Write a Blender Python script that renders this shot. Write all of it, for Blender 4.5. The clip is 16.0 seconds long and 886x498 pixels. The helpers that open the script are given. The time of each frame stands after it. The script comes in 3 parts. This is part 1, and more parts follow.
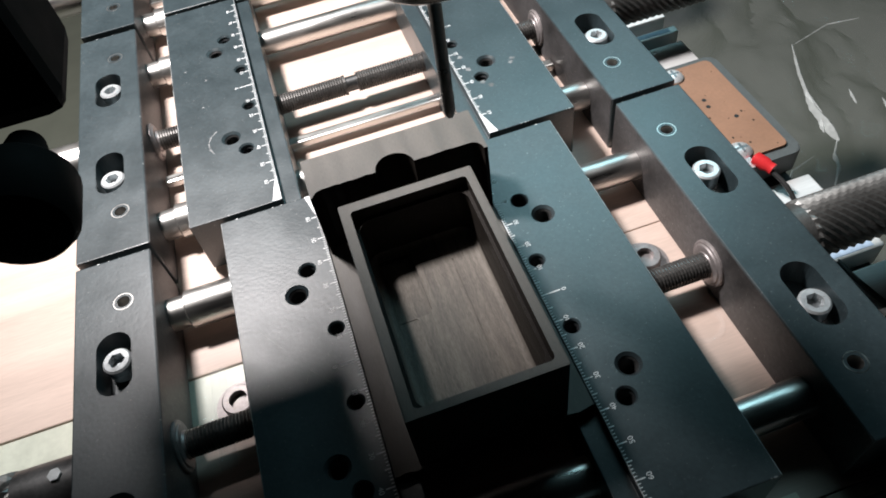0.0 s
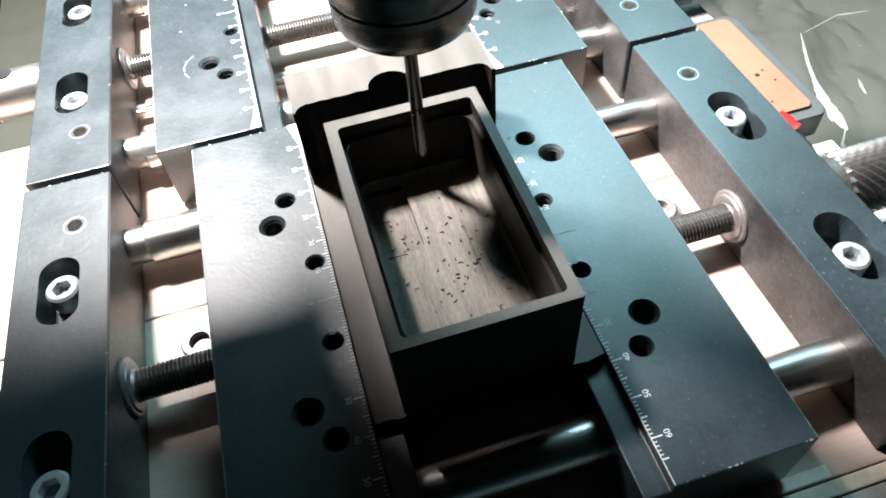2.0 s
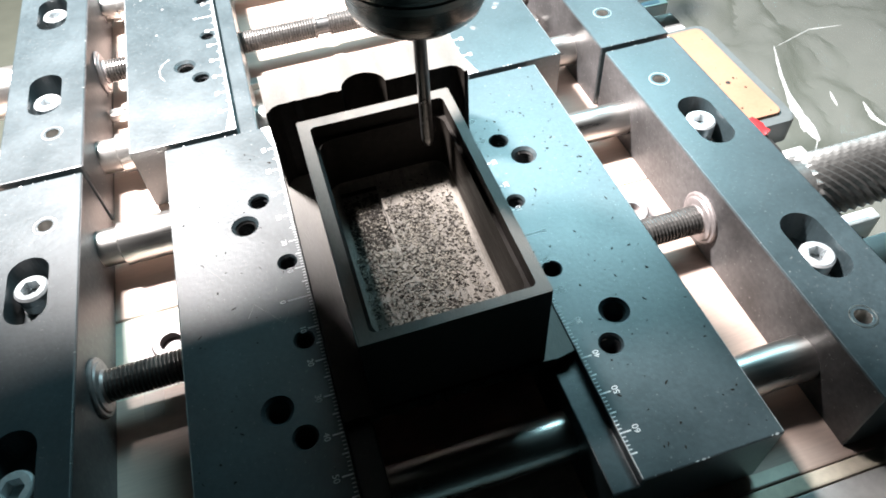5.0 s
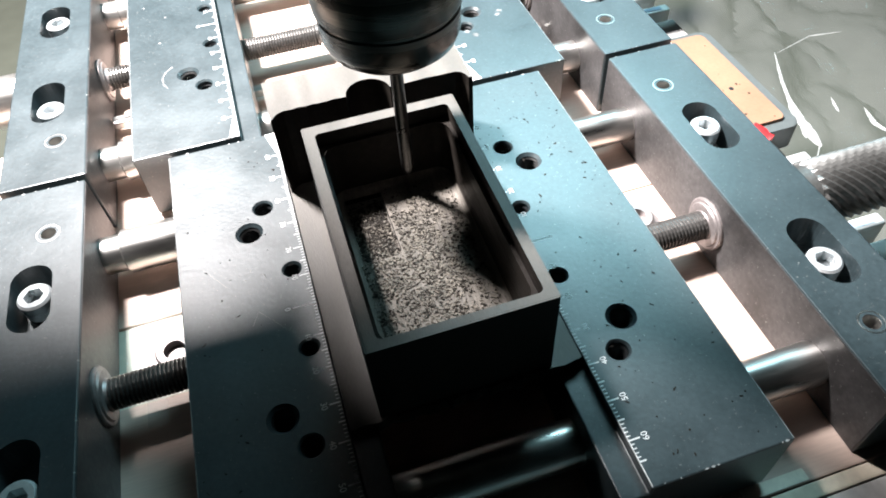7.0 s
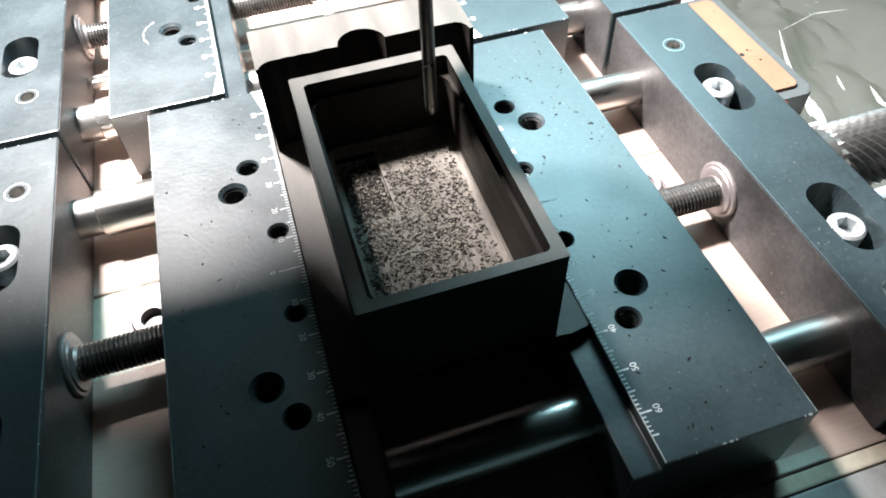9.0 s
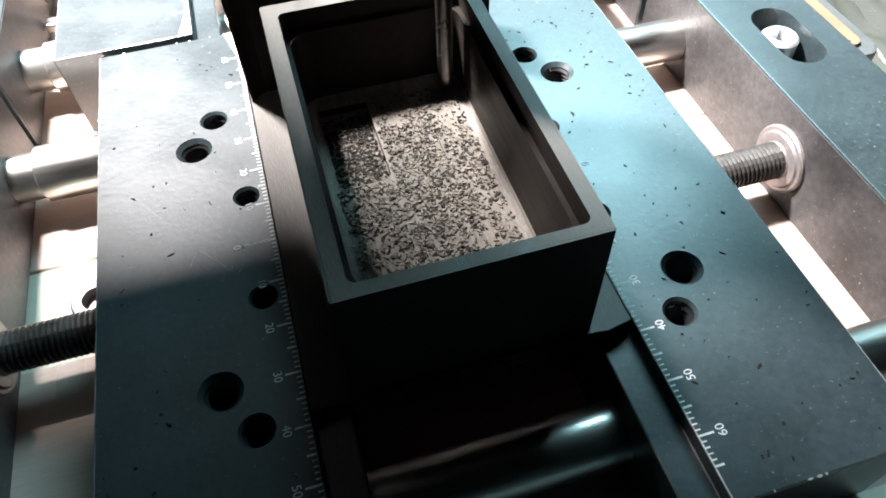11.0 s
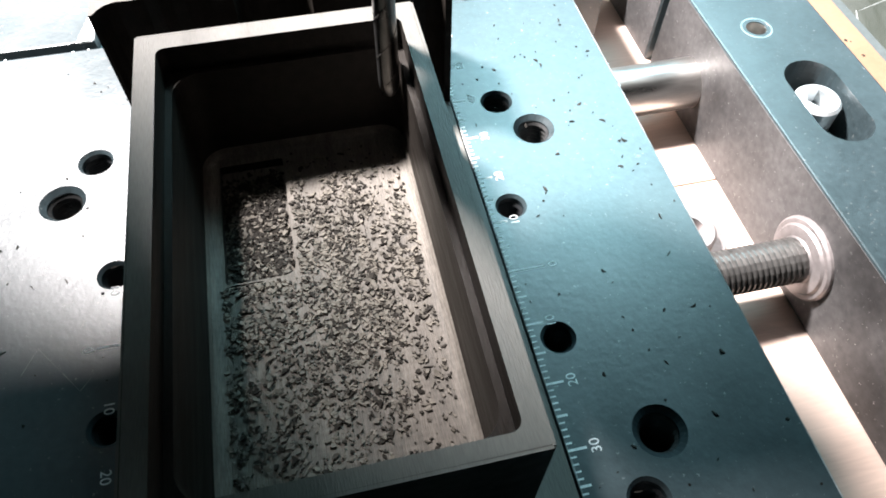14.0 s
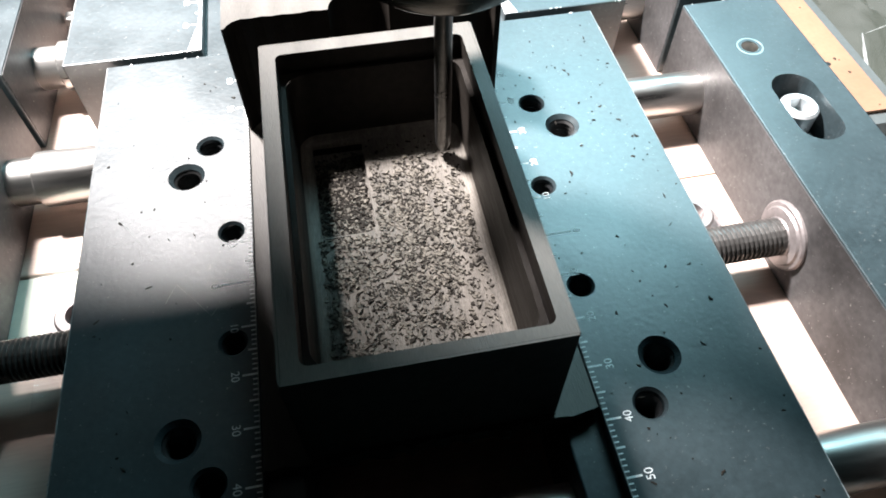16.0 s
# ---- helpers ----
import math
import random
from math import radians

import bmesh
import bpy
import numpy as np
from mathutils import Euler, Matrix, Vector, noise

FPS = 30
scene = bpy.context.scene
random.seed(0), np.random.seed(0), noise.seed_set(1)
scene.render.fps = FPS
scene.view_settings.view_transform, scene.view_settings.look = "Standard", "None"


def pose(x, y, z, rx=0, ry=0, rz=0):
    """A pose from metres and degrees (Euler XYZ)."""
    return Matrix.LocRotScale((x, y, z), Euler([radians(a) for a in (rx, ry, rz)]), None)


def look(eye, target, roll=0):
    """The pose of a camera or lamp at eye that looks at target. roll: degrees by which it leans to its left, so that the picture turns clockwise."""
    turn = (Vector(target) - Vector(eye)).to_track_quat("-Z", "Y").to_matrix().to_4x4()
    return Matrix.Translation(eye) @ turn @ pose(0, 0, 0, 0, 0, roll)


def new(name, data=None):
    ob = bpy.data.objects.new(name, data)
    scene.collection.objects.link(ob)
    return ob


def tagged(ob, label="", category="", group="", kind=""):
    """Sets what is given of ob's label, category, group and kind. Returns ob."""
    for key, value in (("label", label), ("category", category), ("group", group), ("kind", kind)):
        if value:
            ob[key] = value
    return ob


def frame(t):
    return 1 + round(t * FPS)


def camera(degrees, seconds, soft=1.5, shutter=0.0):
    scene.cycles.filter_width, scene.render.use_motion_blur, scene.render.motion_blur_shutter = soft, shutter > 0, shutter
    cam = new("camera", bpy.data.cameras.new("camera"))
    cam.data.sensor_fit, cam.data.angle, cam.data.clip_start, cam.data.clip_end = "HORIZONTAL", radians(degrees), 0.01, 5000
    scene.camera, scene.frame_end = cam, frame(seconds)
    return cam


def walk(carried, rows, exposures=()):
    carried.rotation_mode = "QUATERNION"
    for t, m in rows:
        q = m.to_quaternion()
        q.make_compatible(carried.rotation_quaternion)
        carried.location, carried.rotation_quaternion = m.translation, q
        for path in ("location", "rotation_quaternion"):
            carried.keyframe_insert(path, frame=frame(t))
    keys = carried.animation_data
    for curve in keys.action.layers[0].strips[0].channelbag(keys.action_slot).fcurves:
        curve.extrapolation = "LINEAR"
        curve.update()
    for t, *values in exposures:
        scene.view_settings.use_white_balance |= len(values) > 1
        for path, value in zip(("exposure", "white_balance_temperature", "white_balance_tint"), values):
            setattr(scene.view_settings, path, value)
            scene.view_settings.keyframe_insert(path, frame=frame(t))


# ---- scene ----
cam = camera(65.20, 16.0, soft=1.8)
PATH = [
    (0, (-0.01652, -0.10891, 0.20157), (0.00418, 0.01355, 0.04481), -10.80),
    (0.5, (-0.01904, -0.10687, 0.18940), (-0.00222, 0.01848, 0.03447), -10.59),
    (1, (-0.02122, -0.10644, 0.17919), (-0.00076, 0.01752, 0.02358), -8.37),
    (1.5, (-0.02081, -0.10755, 0.17467), (0.00458, 0.01487, 0.01857), -6.40),
    (2, (-0.02322, -0.10837, 0.17114), (0.00278, 0.01360, 0.01479), -5.99),
    (2.5, (-0.02005, -0.10957, 0.17119), (0.00535, 0.01235, 0.01470), -5.76),
    (3, (-0.02085, -0.11529, 0.16384), (0.00899, 0.00573, 0.00744), -3.25),
    (3.5, (-0.02465, -0.11756, 0.16437), (0.00442, 0.00373, 0.00802), -3.03),
    (4, (-0.02219, -0.11467, 0.16874), (0.00776, 0.00762, 0.01334), -3.67),
    (6.5, (-0.02120, -0.11216, 0.16908), (0.01101, 0.01258, 0.01609), -4.33),
    (7, (-0.02274, -0.11197, 0.16821), (0.00936, 0.01336, 0.01570), -4.33),
    (7.5, (-0.02233, -0.11071, 0.16323), (0.00869, 0.01257, 0.00883), -4.46),
    (8, (-0.02269, -0.10973, 0.15836), (0.00920, 0.01293, 0.00364), -3.90),
    (10.5, (-0.02392, -0.10191, 0.14627), (0.00869, 0.01813, -0.01034), -2.57),
    (11, (-0.01898, -0.09067, 0.12897), (0.01205, 0.02812, -0.02892), -2.52),
    (11.5, (-0.00809, -0.08005, 0.12571), (0.02141, 0.03706, -0.03371), -1.88),
    (12, (-0.00372, -0.07168, 0.12510), (0.02754, 0.04334, -0.03550), 0.32),
    (12.5, (0.00218, -0.06587, 0.12370), (0.03182, 0.04661, -0.03900), 0.78),
    (13, (0.00085, -0.06171, 0.12022), (0.02911, 0.05000, -0.04325), 0.65),
    (13.5, (0.00029, -0.05762, 0.11763), (0.02707, 0.05329, -0.04663), 0.54),
    (14, (0.00415, -0.05701, 0.11841), (0.03095, 0.05462, -0.04537), 0.93),
    (14.5, (0.00222, -0.05900, 0.11883), (0.02916, 0.05368, -0.04419), 1.23),
    (15, (0.00099, -0.06459, 0.12002), (0.02747, 0.04856, -0.04275), 1.34),
    (15.5, (-0.00447, -0.07636, 0.12800), (0.01964, 0.03862, -0.03386), 0.45),
    (16, (-0.00728, -0.07999, 0.13638), (0.01556, 0.03637, -0.02467), 0.12),
]
EXPOSURES = [(0.0, -1.75), (0.5, -1.45), (1.0, -1.15), (1.5, -0.65), (2.0, -0.2), (2.5, 0.12), (3.5, 0.08), (4.0, 0.2), (6.5, 0.1), (7.25, -0.05), (8.0, -0.02), (10.5, 0.18), (11.3, 0.36), (12.0, 0.34), (12.5, 0.26), (13.4, 0.05), (14.0, 0.28), (14.5, 0.08), (15.0, 0.15), (15.5, 0.0), (16.0, 0.04)]
walk(cam, [(t, look(eye, target, roll)) for t, eye, target, roll in PATH], EXPOSURES)

# ---- world and light ----
world = bpy.data.worlds.new("room_world")
scene.world = world
world.use_nodes = True
world.node_tree.nodes["Background"].inputs["Color"].default_value = (0.55, 0.75, 0.8, 1)
world.node_tree.nodes["Background"].inputs["Strength"].default_value = 0.003


def lamp(name, kind, m, energy, color, **sizes):
    data = bpy.data.lights.new(name, kind)
    data.energy, data.color = energy, color
    if kind == "SPOT":
        data.spot_size, data.spot_blend, data.shadow_soft_size = sizes["cone"], sizes["blend"], sizes["soft"]
    else:
        data.shape, data.size, data.size_y = "RECTANGLE", sizes["wide"], sizes["high"]
    ob = new(name, data)
    ob.matrix_world = m
    return ob


LAMP = Vector((-0.135, 0.215, 0.42))
work_lamp = lamp("work_lamp", "SPOT", look(LAMP, (0.095, 0.54, 0.025)), 78.0, (1.0, 0.95, 0.945), cone=radians(156), blend=0.5, soft=0.03)
room_lamp = lamp("room_lamp", "AREA", look((0.25, 0.41, 0.46), (0.06, 0.0, 0.025)), 2.7, (0.48, 0.88, 1.0), wide=0.3, high=0.2)

# ---- materials ----


def material(name, color, rough=0.5, metal=0.0, grain=400.0, vary=0.15, blotch=25.0, blotch_vary=0.2, bump=0.0, stretch=(1, 1, 1), spec=0.5, coat=0.0, per_object=0.0, rough_vary=0.08, dust=0.0):
    m = bpy.data.materials.new(name)
    m.use_nodes = True
    n, l = m.node_tree.nodes, m.node_tree.links
    bsdf = n["Principled BSDF"]
    co = n.new("ShaderNodeTexCoord")
    mp = n.new("ShaderNodeMapping")
    mp.inputs["Scale"].default_value = stretch
    l.new(co.outputs["Object"], mp.inputs["Vector"])
    fine, wide = n.new("ShaderNodeTexNoise"), n.new("ShaderNodeTexNoise")
    fine.inputs["Scale"].default_value, fine.inputs["Detail"].default_value = grain, 4
    wide.inputs["Scale"].default_value, wide.inputs["Detail"].default_value = blotch, 5
    l.new(mp.outputs["Vector"], fine.inputs["Vector"])
    l.new(mp.outputs["Vector"], wide.inputs["Vector"])
    total = None
    for node, amount in ((fine, vary), (wide, blotch_vary)):
        r = n.new("ShaderNodeMapRange")
        r.inputs["From Min"].default_value, r.inputs["From Max"].default_value = 0.3, 0.7
        r.inputs["To Min"].default_value, r.inputs["To Max"].default_value = 1 - amount, 1 + amount
        l.new(node.outputs["Fac"], r.inputs["Value"])
        if total is None:
            total = r.outputs["Result"]
        else:
            mul = n.new("ShaderNodeMath")
            mul.operation = "MULTIPLY"
            l.new(total, mul.inputs[0])
            l.new(r.outputs["Result"], mul.inputs[1])
            total = mul.outputs["Value"]
    if per_object:
        info, r, mul = n.new("ShaderNodeObjectInfo"), n.new("ShaderNodeMapRange"), n.new("ShaderNodeMath")
        r.inputs["To Min"].default_value, r.inputs["To Max"].default_value = 1 - per_object, 1 + per_object
        mul.operation = "MULTIPLY"
        l.new(info.outputs["Random"], r.inputs["Value"])
        l.new(total, mul.inputs[0])
        l.new(r.outputs["Result"], mul.inputs[1])
        total = mul.outputs["Value"]
    mix = n.new("ShaderNodeVectorMath")
    mix.operation = "SCALE"
    mix.inputs[0].default_value = color
    l.new(total, mix.inputs["Scale"])
    color_out = mix.outputs["Vector"]
    for scale, low, high, amount in ((1300, 0.66, 0.74, dust), (330, 0.70, 0.82, dust * 0.45)) if dust else ():
        specks, r, over = n.new("ShaderNodeTexNoise"), n.new("ShaderNodeMapRange"), n.new("ShaderNodeMix")
        specks.inputs["Scale"].default_value, specks.inputs["Detail"].default_value, specks.inputs["Roughness"].default_value = scale, 3, 0.7
        r.inputs["From Min"].default_value, r.inputs["From Max"].default_value = low, high
        r.inputs["To Max"].default_value = amount
        over.data_type = "RGBA"
        over.inputs["B"].default_value = (0.5, 0.5, 0.48, 1)
        l.new(co.outputs["Object"], specks.inputs["Vector"])
        l.new(specks.outputs["Fac"], r.inputs["Value"])
        l.new(r.outputs["Result"], over.inputs["Factor"])
        l.new(color_out, over.inputs["A"])
        color_out = over.outputs["Result"]
    l.new(color_out, bsdf.inputs["Base Color"])
    rr = n.new("ShaderNodeMapRange")
    rr.inputs["From Min"].default_value, rr.inputs["From Max"].default_value = 0.3, 0.7
    rr.inputs["To Min"].default_value, rr.inputs["To Max"].default_value = max(0.02, rough - rough_vary), min(1, rough + rough_vary)
    l.new(wide.outputs["Fac"], rr.inputs["Value"])
    l.new(rr.outputs["Result"], bsdf.inputs["Roughness"])
    bsdf.inputs["Metallic"].default_value = metal
    bsdf.inputs["Specular IOR Level"].default_value = spec
    bsdf.inputs["Coat Weight"].default_value = coat
    if bump:
        b = n.new("ShaderNodeBump")
        b.inputs["Strength"].default_value, b.inputs["Distance"].default_value = bump, 0.0004
        l.new(fine.outputs["Fac"], b.inputs["Height"])
        l.new(b.outputs["Normal"], bsdf.inputs["Normal"])
    return m


ANODIZED = material("black_anodized_aluminium", (0.027, 0.040, 0.045), 0.35, 0.0, 900, 0.2, 60, 0.16, 0.1, spec=1.0, rough_vary=0.04, dust=0.42)
GREY_SIDE = material("dusty_machined_aluminium", (0.08, 0.076, 0.076), 0.5, 0.4, 700, 0.2, 40, 0.65, 0.06, dust=1.0)
STEEL = material("polished_steel_rod", (0.6, 0.585, 0.56), 0.34, 1.0, 500, 0.06, 40, 0.15, stretch=(1, 8, 8))
DARK_STEEL = material("oiled_dark_steel", (0.10, 0.10, 0.10), 0.38, 0.8, 800, 0.2, 60, 0.3)
SCREW_STEEL = material("dusty_screw_steel", (0.12, 0.115, 0.11), 0.38, 0.7, 800, 0.25, 60, 0.3, dust=0.12)
ZINC = material("zinc_plated_steel", (0.74, 0.77, 0.78), 0.3, 0.6, 900, 0.1, 90, 0.2)
FLANGE = material("worn_dull_steel", (0.3, 0.27, 0.265), 0.45, 0.6, 700, 0.15, 90, 0.3)
PALE_STRIP = material("pale_green_painted_strip", (0.6, 0.62, 0.52), 0.35, 0.0, 500, 0.06, 40, 0.15)
WORN = material("worn_bare_aluminium_edge", (0.32, 0.33, 0.33), 0.45, 0.4, 900, 0.3, 150, 0.6)
SCRAPED = material("faintly_scraped_coat", (0.19, 0.195, 0.195), 0.5, 0.2, 900, 0.3, 150, 0.5)
# Near black, with the shade inside holes put into the colour.
HOLE = material("dark_hole_shade", (0.02, 0.022, 0.024), 0.4, 0.3, 900, 0.1, 60, 0.2)
ENGRAVED = material("white_engraving_paint", (0.75, 0.76, 0.76), 0.6, 0.0, 1500, 0.12, 200, 0.15)
BOARD = material("pinkish_birch_board", (0.56, 0.435, 0.37), 0.5, 0.0, 500, 0.06, 30, 0.12, 0.05, stretch=(0.3, 3, 1))
PVC = material("scuffed_grey_plastic", (0.36, 0.36, 0.35), 0.4, 0.0, 500, 0.08, 35, 0.2)
BOARD_EDGE = material("pale_plywood_edge", (0.62, 0.55, 0.44), 0.55, 0.0, 500, 0.1, 40, 0.15, 0.05)
ALUMINIUM = material("extruded_aluminium", (0.78, 0.79, 0.78), 0.5, 0.45, 700, 0.06, 40, 0.12, stretch=(0.2, 4, 4))
SLOT = material("shaded_slot", (0.05, 0.05, 0.05), 0.6, 0.3, 500, 0.1, 40, 0.2)
BLUE_FILM = material("blue_protective_film", (0.4, 0.52, 0.66), 0.35, 0.0, 500, 0.1, 60, 0.15)
# One walnut in three tones: shade in the sides, light in tops and floor.
SHADED_WALNUT = material("shaded_walnut", (0.019, 0.016, 0.0138), 0.46, 0.0, 1400, 0.28, 130, 0.25, 0.25, stretch=(4, 0.45, 4), spec=0.12)
LIT_WALNUT = material("lit_top_walnut", (0.1, 0.09, 0.079), 0.5, 0.0, 1400, 0.14, 60, 0.14, 0.2, stretch=(4, 0.45, 4), spec=0.5)
POCKET_FLOOR = material("milled_lit_walnut_floor", (0.145, 0.129, 0.112), 0.6, 0.0, 1800, 0.3, 160, 0.3, 0.3, stretch=(4, 0.35, 4), spec=0.25)


def milling_marks(m):
    """Fine ridges that the cutter left: rings round the middle and rows across."""
    n, l = m.node_tree.nodes, m.node_tree.links
    co, add = n.new("ShaderNodeTexCoord"), n.new("ShaderNodeMath")
    for k, (kind, scale, bend) in enumerate((("RINGS", 170, 1.5), ("BANDS", 330, 0.6))):
        w = n.new("ShaderNodeTexWave")
        w.wave_type, w.rings_direction, w.bands_direction = kind, "Z", "Y"
        w.inputs["Scale"].default_value, w.inputs["Distortion"].default_value, w.inputs["Detail"].default_value = scale, bend, 1
        l.new(co.outputs["Object"], w.inputs["Vector"])
        l.new(w.outputs["Fac"], add.inputs[k])
    b = n.new("ShaderNodeBump")
    b.inputs["Strength"].default_value, b.inputs["Distance"].default_value = 0.12, 0.00015
    old = n["Bump"]
    l.new(add.outputs["Value"], b.inputs["Height"])
    l.new(old.outputs["Normal"], b.inputs["Normal"])
    l.new(b.outputs["Normal"], n["Principled BSDF"].inputs["Normal"])


milling_marks(POCKET_FLOOR)
CHIP_BLACK = material("blackish_wood_crumb", (0.028, 0.024, 0.02), 0.8, 0.0, 900, 0.2, 300, 0.3, spec=0.2)
CHIP_PALE = material("pale_wood_chip", (0.15, 0.133, 0.11), 0.75, 0.0, 900, 0.2, 300, 0.35)
ORANGE = material("amber_hardboard", (0.25, 0.138, 0.085), 0.5, 0.0, 900, 0.06, 60, 0.1, 0.05)
GREY_PLASTIC = material("dark_grey_plastic", (0.075, 0.085, 0.085), 0.5, 0.0, 900, 0.08, 60, 0.12, 0.1)
RED = material("red_vinyl", (0.62, 0.03, 0.035), 0.35, 0.0, 900, 0.08, 90, 0.12)
DULL_BLACK = material("dull_black", (0.006, 0.006, 0.006), 0.8, 0.0, 900, 0.1, 90, 0.1, spec=0.1)
CABLE = material("black_cable_sheath", (0.03, 0.03, 0.03), 0.45, 0.0, 900, 0.1, 90, 0.1)
KNURL = material("black_oxide_knurl", (0.13, 0.13, 0.125), 0.42, 0.7, 900, 0.2, 70, 0.25)
OLIVE = material("dull_olive_table_cover", (0.075, 0.08, 0.063), 0.55, 0.0, 60, 0.06, 6, 0.12)
WALL = material("dim_grey_wall", (0.03, 0.033, 0.033), 0.8, 0.0, 30, 0.05, 3, 0.1)
PAPER = material("cream_paper", (0.72, 0.68, 0.58), 0.6, 0.0, 900, 0.05, 90, 0.08)
CARBIDE = material("carbide_tool", (0.2, 0.195, 0.19), 0.33, 0.9, 900, 0.1, 90, 0.2)
NUT = material("blackened_collet_nut", (0.17, 0.165, 0.15), 0.27, 0.9, 300, 0.12, 40, 0.3, stretch=(0.3, 0.3, 6))
SOCKET = material("socket_recess", (0.25, 0.27, 0.28), 0.35, 0.8, 900, 0.1, 60, 0.2)


def clear_film(name):
    m = bpy.data.materials.new(name)
    m.use_nodes = True
    n, l = m.node_tree.nodes, m.node_tree.links
    bsdf = n["Principled BSDF"]
    bsdf.inputs["Base Color"].default_value = (0.95, 0.96, 0.95, 1)
    bsdf.inputs["Roughness"].default_value = 0.07
    bsdf.inputs["Alpha"].default_value = 0.06
    bsdf.inputs["Specular IOR Level"].default_value = 0.8
    t = n.new("ShaderNodeTexNoise")
    t.inputs["Scale"].default_value = 45
    b = n.new("ShaderNodeBump")
    b.inputs["Strength"].default_value, b.inputs["Distance"].default_value = 0.4, 0.002
    l.new(t.outputs["Fac"], b.inputs["Height"])
    l.new(b.outputs["Normal"], bsdf.inputs["Normal"])
    return m


FILM = clear_film("clear_plastic_film")
# Half-clear white stands for the glare along the sheet's creases.
CREASE_GLARE = material("painted_crease_glare", (0.8, 0.82, 0.8), 0.18, 0.0, 300, 0.1, 60, 0.2)
CREASE_GLARE.node_tree.nodes["Principled BSDF"].inputs["Alpha"].default_value = 0.5

# ---- mesh helpers ----
C = 0.01  # one centimetre
TOP = 2.5  # height of the jaws' top over the board, in centimetres


def part(name, bm, mat, parent=None, label="", smooth=False):
    me = bpy.data.meshes.new(name)
    bmesh.ops.recalc_face_normals(bm, faces=bm.faces)
    bm.to_mesh(me)
    bm.free()
    for one in mat if isinstance(mat, (list, tuple)) else [mat]:
        me.materials.append(one)
    if smooth:
        for p in me.polygons:
            p.use_smooth = True
        me.set_sharp_from_angle(angle=radians(40))
    ob = new(name, me)
    if parent:
        ob.parent = parent
    if label:
        ob["label"] = label
    return ob


def thing(name, label, category, m=Matrix(), group="", kind=""):
    ob = new(name)
    ob.empty_display_size = 0.01
    ob.matrix_world = m
    return tagged(ob, label, category, group, kind)


def block(bm, x0, x1, y0, y1, z0, z1, bevel=0.0):
    """A box, in centimetres."""
    made = bmesh.ops.create_cube(bm, size=1)
    vs = made["verts"]
    for v in vs:
        v.co = Vector((x0 if v.co.x < 0 else x1, y0 if v.co.y < 0 else y1, z0 if v.co.z < 0 else z1)) * C
    if bevel:
        edges = list({e for v in vs for e in v.link_edges})
        bmesh.ops.bevel(bm, geom=edges, offset=bevel * C, segments=2, profile=0.6, affect="EDGES")
    return bm


def lathe(bm, profile, axis="z", at=(0, 0, 0), seg=32, caps=True):
    """Turns rows of (radius, height), in centimetres, round an axis."""
    rings = []
    at = Vector(at)
    for r, h in profile:
        ring = []
        for i in range(seg):
            a = 2 * math.pi * i / seg
            u, v = r * math.cos(a), r * math.sin(a)
            p = {"z": (u, v, h), "x": (h, u, v), "y": (v, h, u)}[axis]
            ring.append(bm.verts.new((at + Vector(p)) * C))
        rings.append(ring)
    for a, b in zip(rings, rings[1:]):
        for i in range(seg):
            bm.faces.new((a[i], a[(i + 1) % seg], b[(i + 1) % seg], b[i]))
    if caps:
        bm.faces.new(rings[0])
        bm.faces.new(rings[-1])
    return bm


def outline(x0, x1, y0, y1, r, seg=8):
    """A rectangle with round corners; r is one radius or four, from the near left one turning left."""
    rs = r if isinstance(r, (tuple, list)) else (r,) * 4
    points = []
    for k, (cx, cy, sx, sy) in enumerate(((x0, y0, 1, 1), (x1, y0, -1, 1), (x1, y1, -1, -1), (x0, y1, 1, -1))):
        for i in range(seg + 1):
            a = math.pi + k * math.pi / 2 + i / seg * math.pi / 2
            points.append((cx + sx * rs[k] + rs[k] * math.cos(a), cy + sy * rs[k] + rs[k] * math.sin(a)))
    return points


def prism(bm, points, z0, z1, bevel=0.0):
    low = [bm.verts.new((x * C, y * C, z0 * C)) for x, y in points]
    high = [bm.verts.new((x * C, y * C, z1 * C)) for x, y in points]
    n = len(points)
    bm.faces.new(low[::-1])
    cap = bm.faces.new(high)
    for i in range(n):
        bm.faces.new((low[i], low[(i + 1) % n], high[(i + 1) % n], high[i]))
    if bevel:
        bmesh.ops.bevel(bm, geom=list(cap.edges), offset=bevel * C, segments=2, profile=0.6, affect="EDGES")
    return bm


def cut(ob, cutter):
    """Takes the solid of the bmesh cutter out of ob for good."""
    bmesh.ops.recalc_face_normals(cutter, faces=cutter.faces)
    me = bpy.data.meshes.new("cutter")
    cutter.to_mesh(me)
    cutter.free()
    knife = new("cutter", me)
    knife.parent = ob.parent
    mod = ob.modifiers.new("cut", "BOOLEAN")
    mod.operation, mod.solver, mod.object = "DIFFERENCE", "EXACT", knife
    bpy.context.view_layer.update()
    got = bpy.data.meshes.new_from_object(ob.evaluated_get(bpy.context.evaluated_depsgraph_get()))
    ob.modifiers.clear()
    got.materials.clear()
    for one in ob.data.materials:
        got.materials.append(one)
    ob.data = got
    bpy.data.objects.remove(knife)


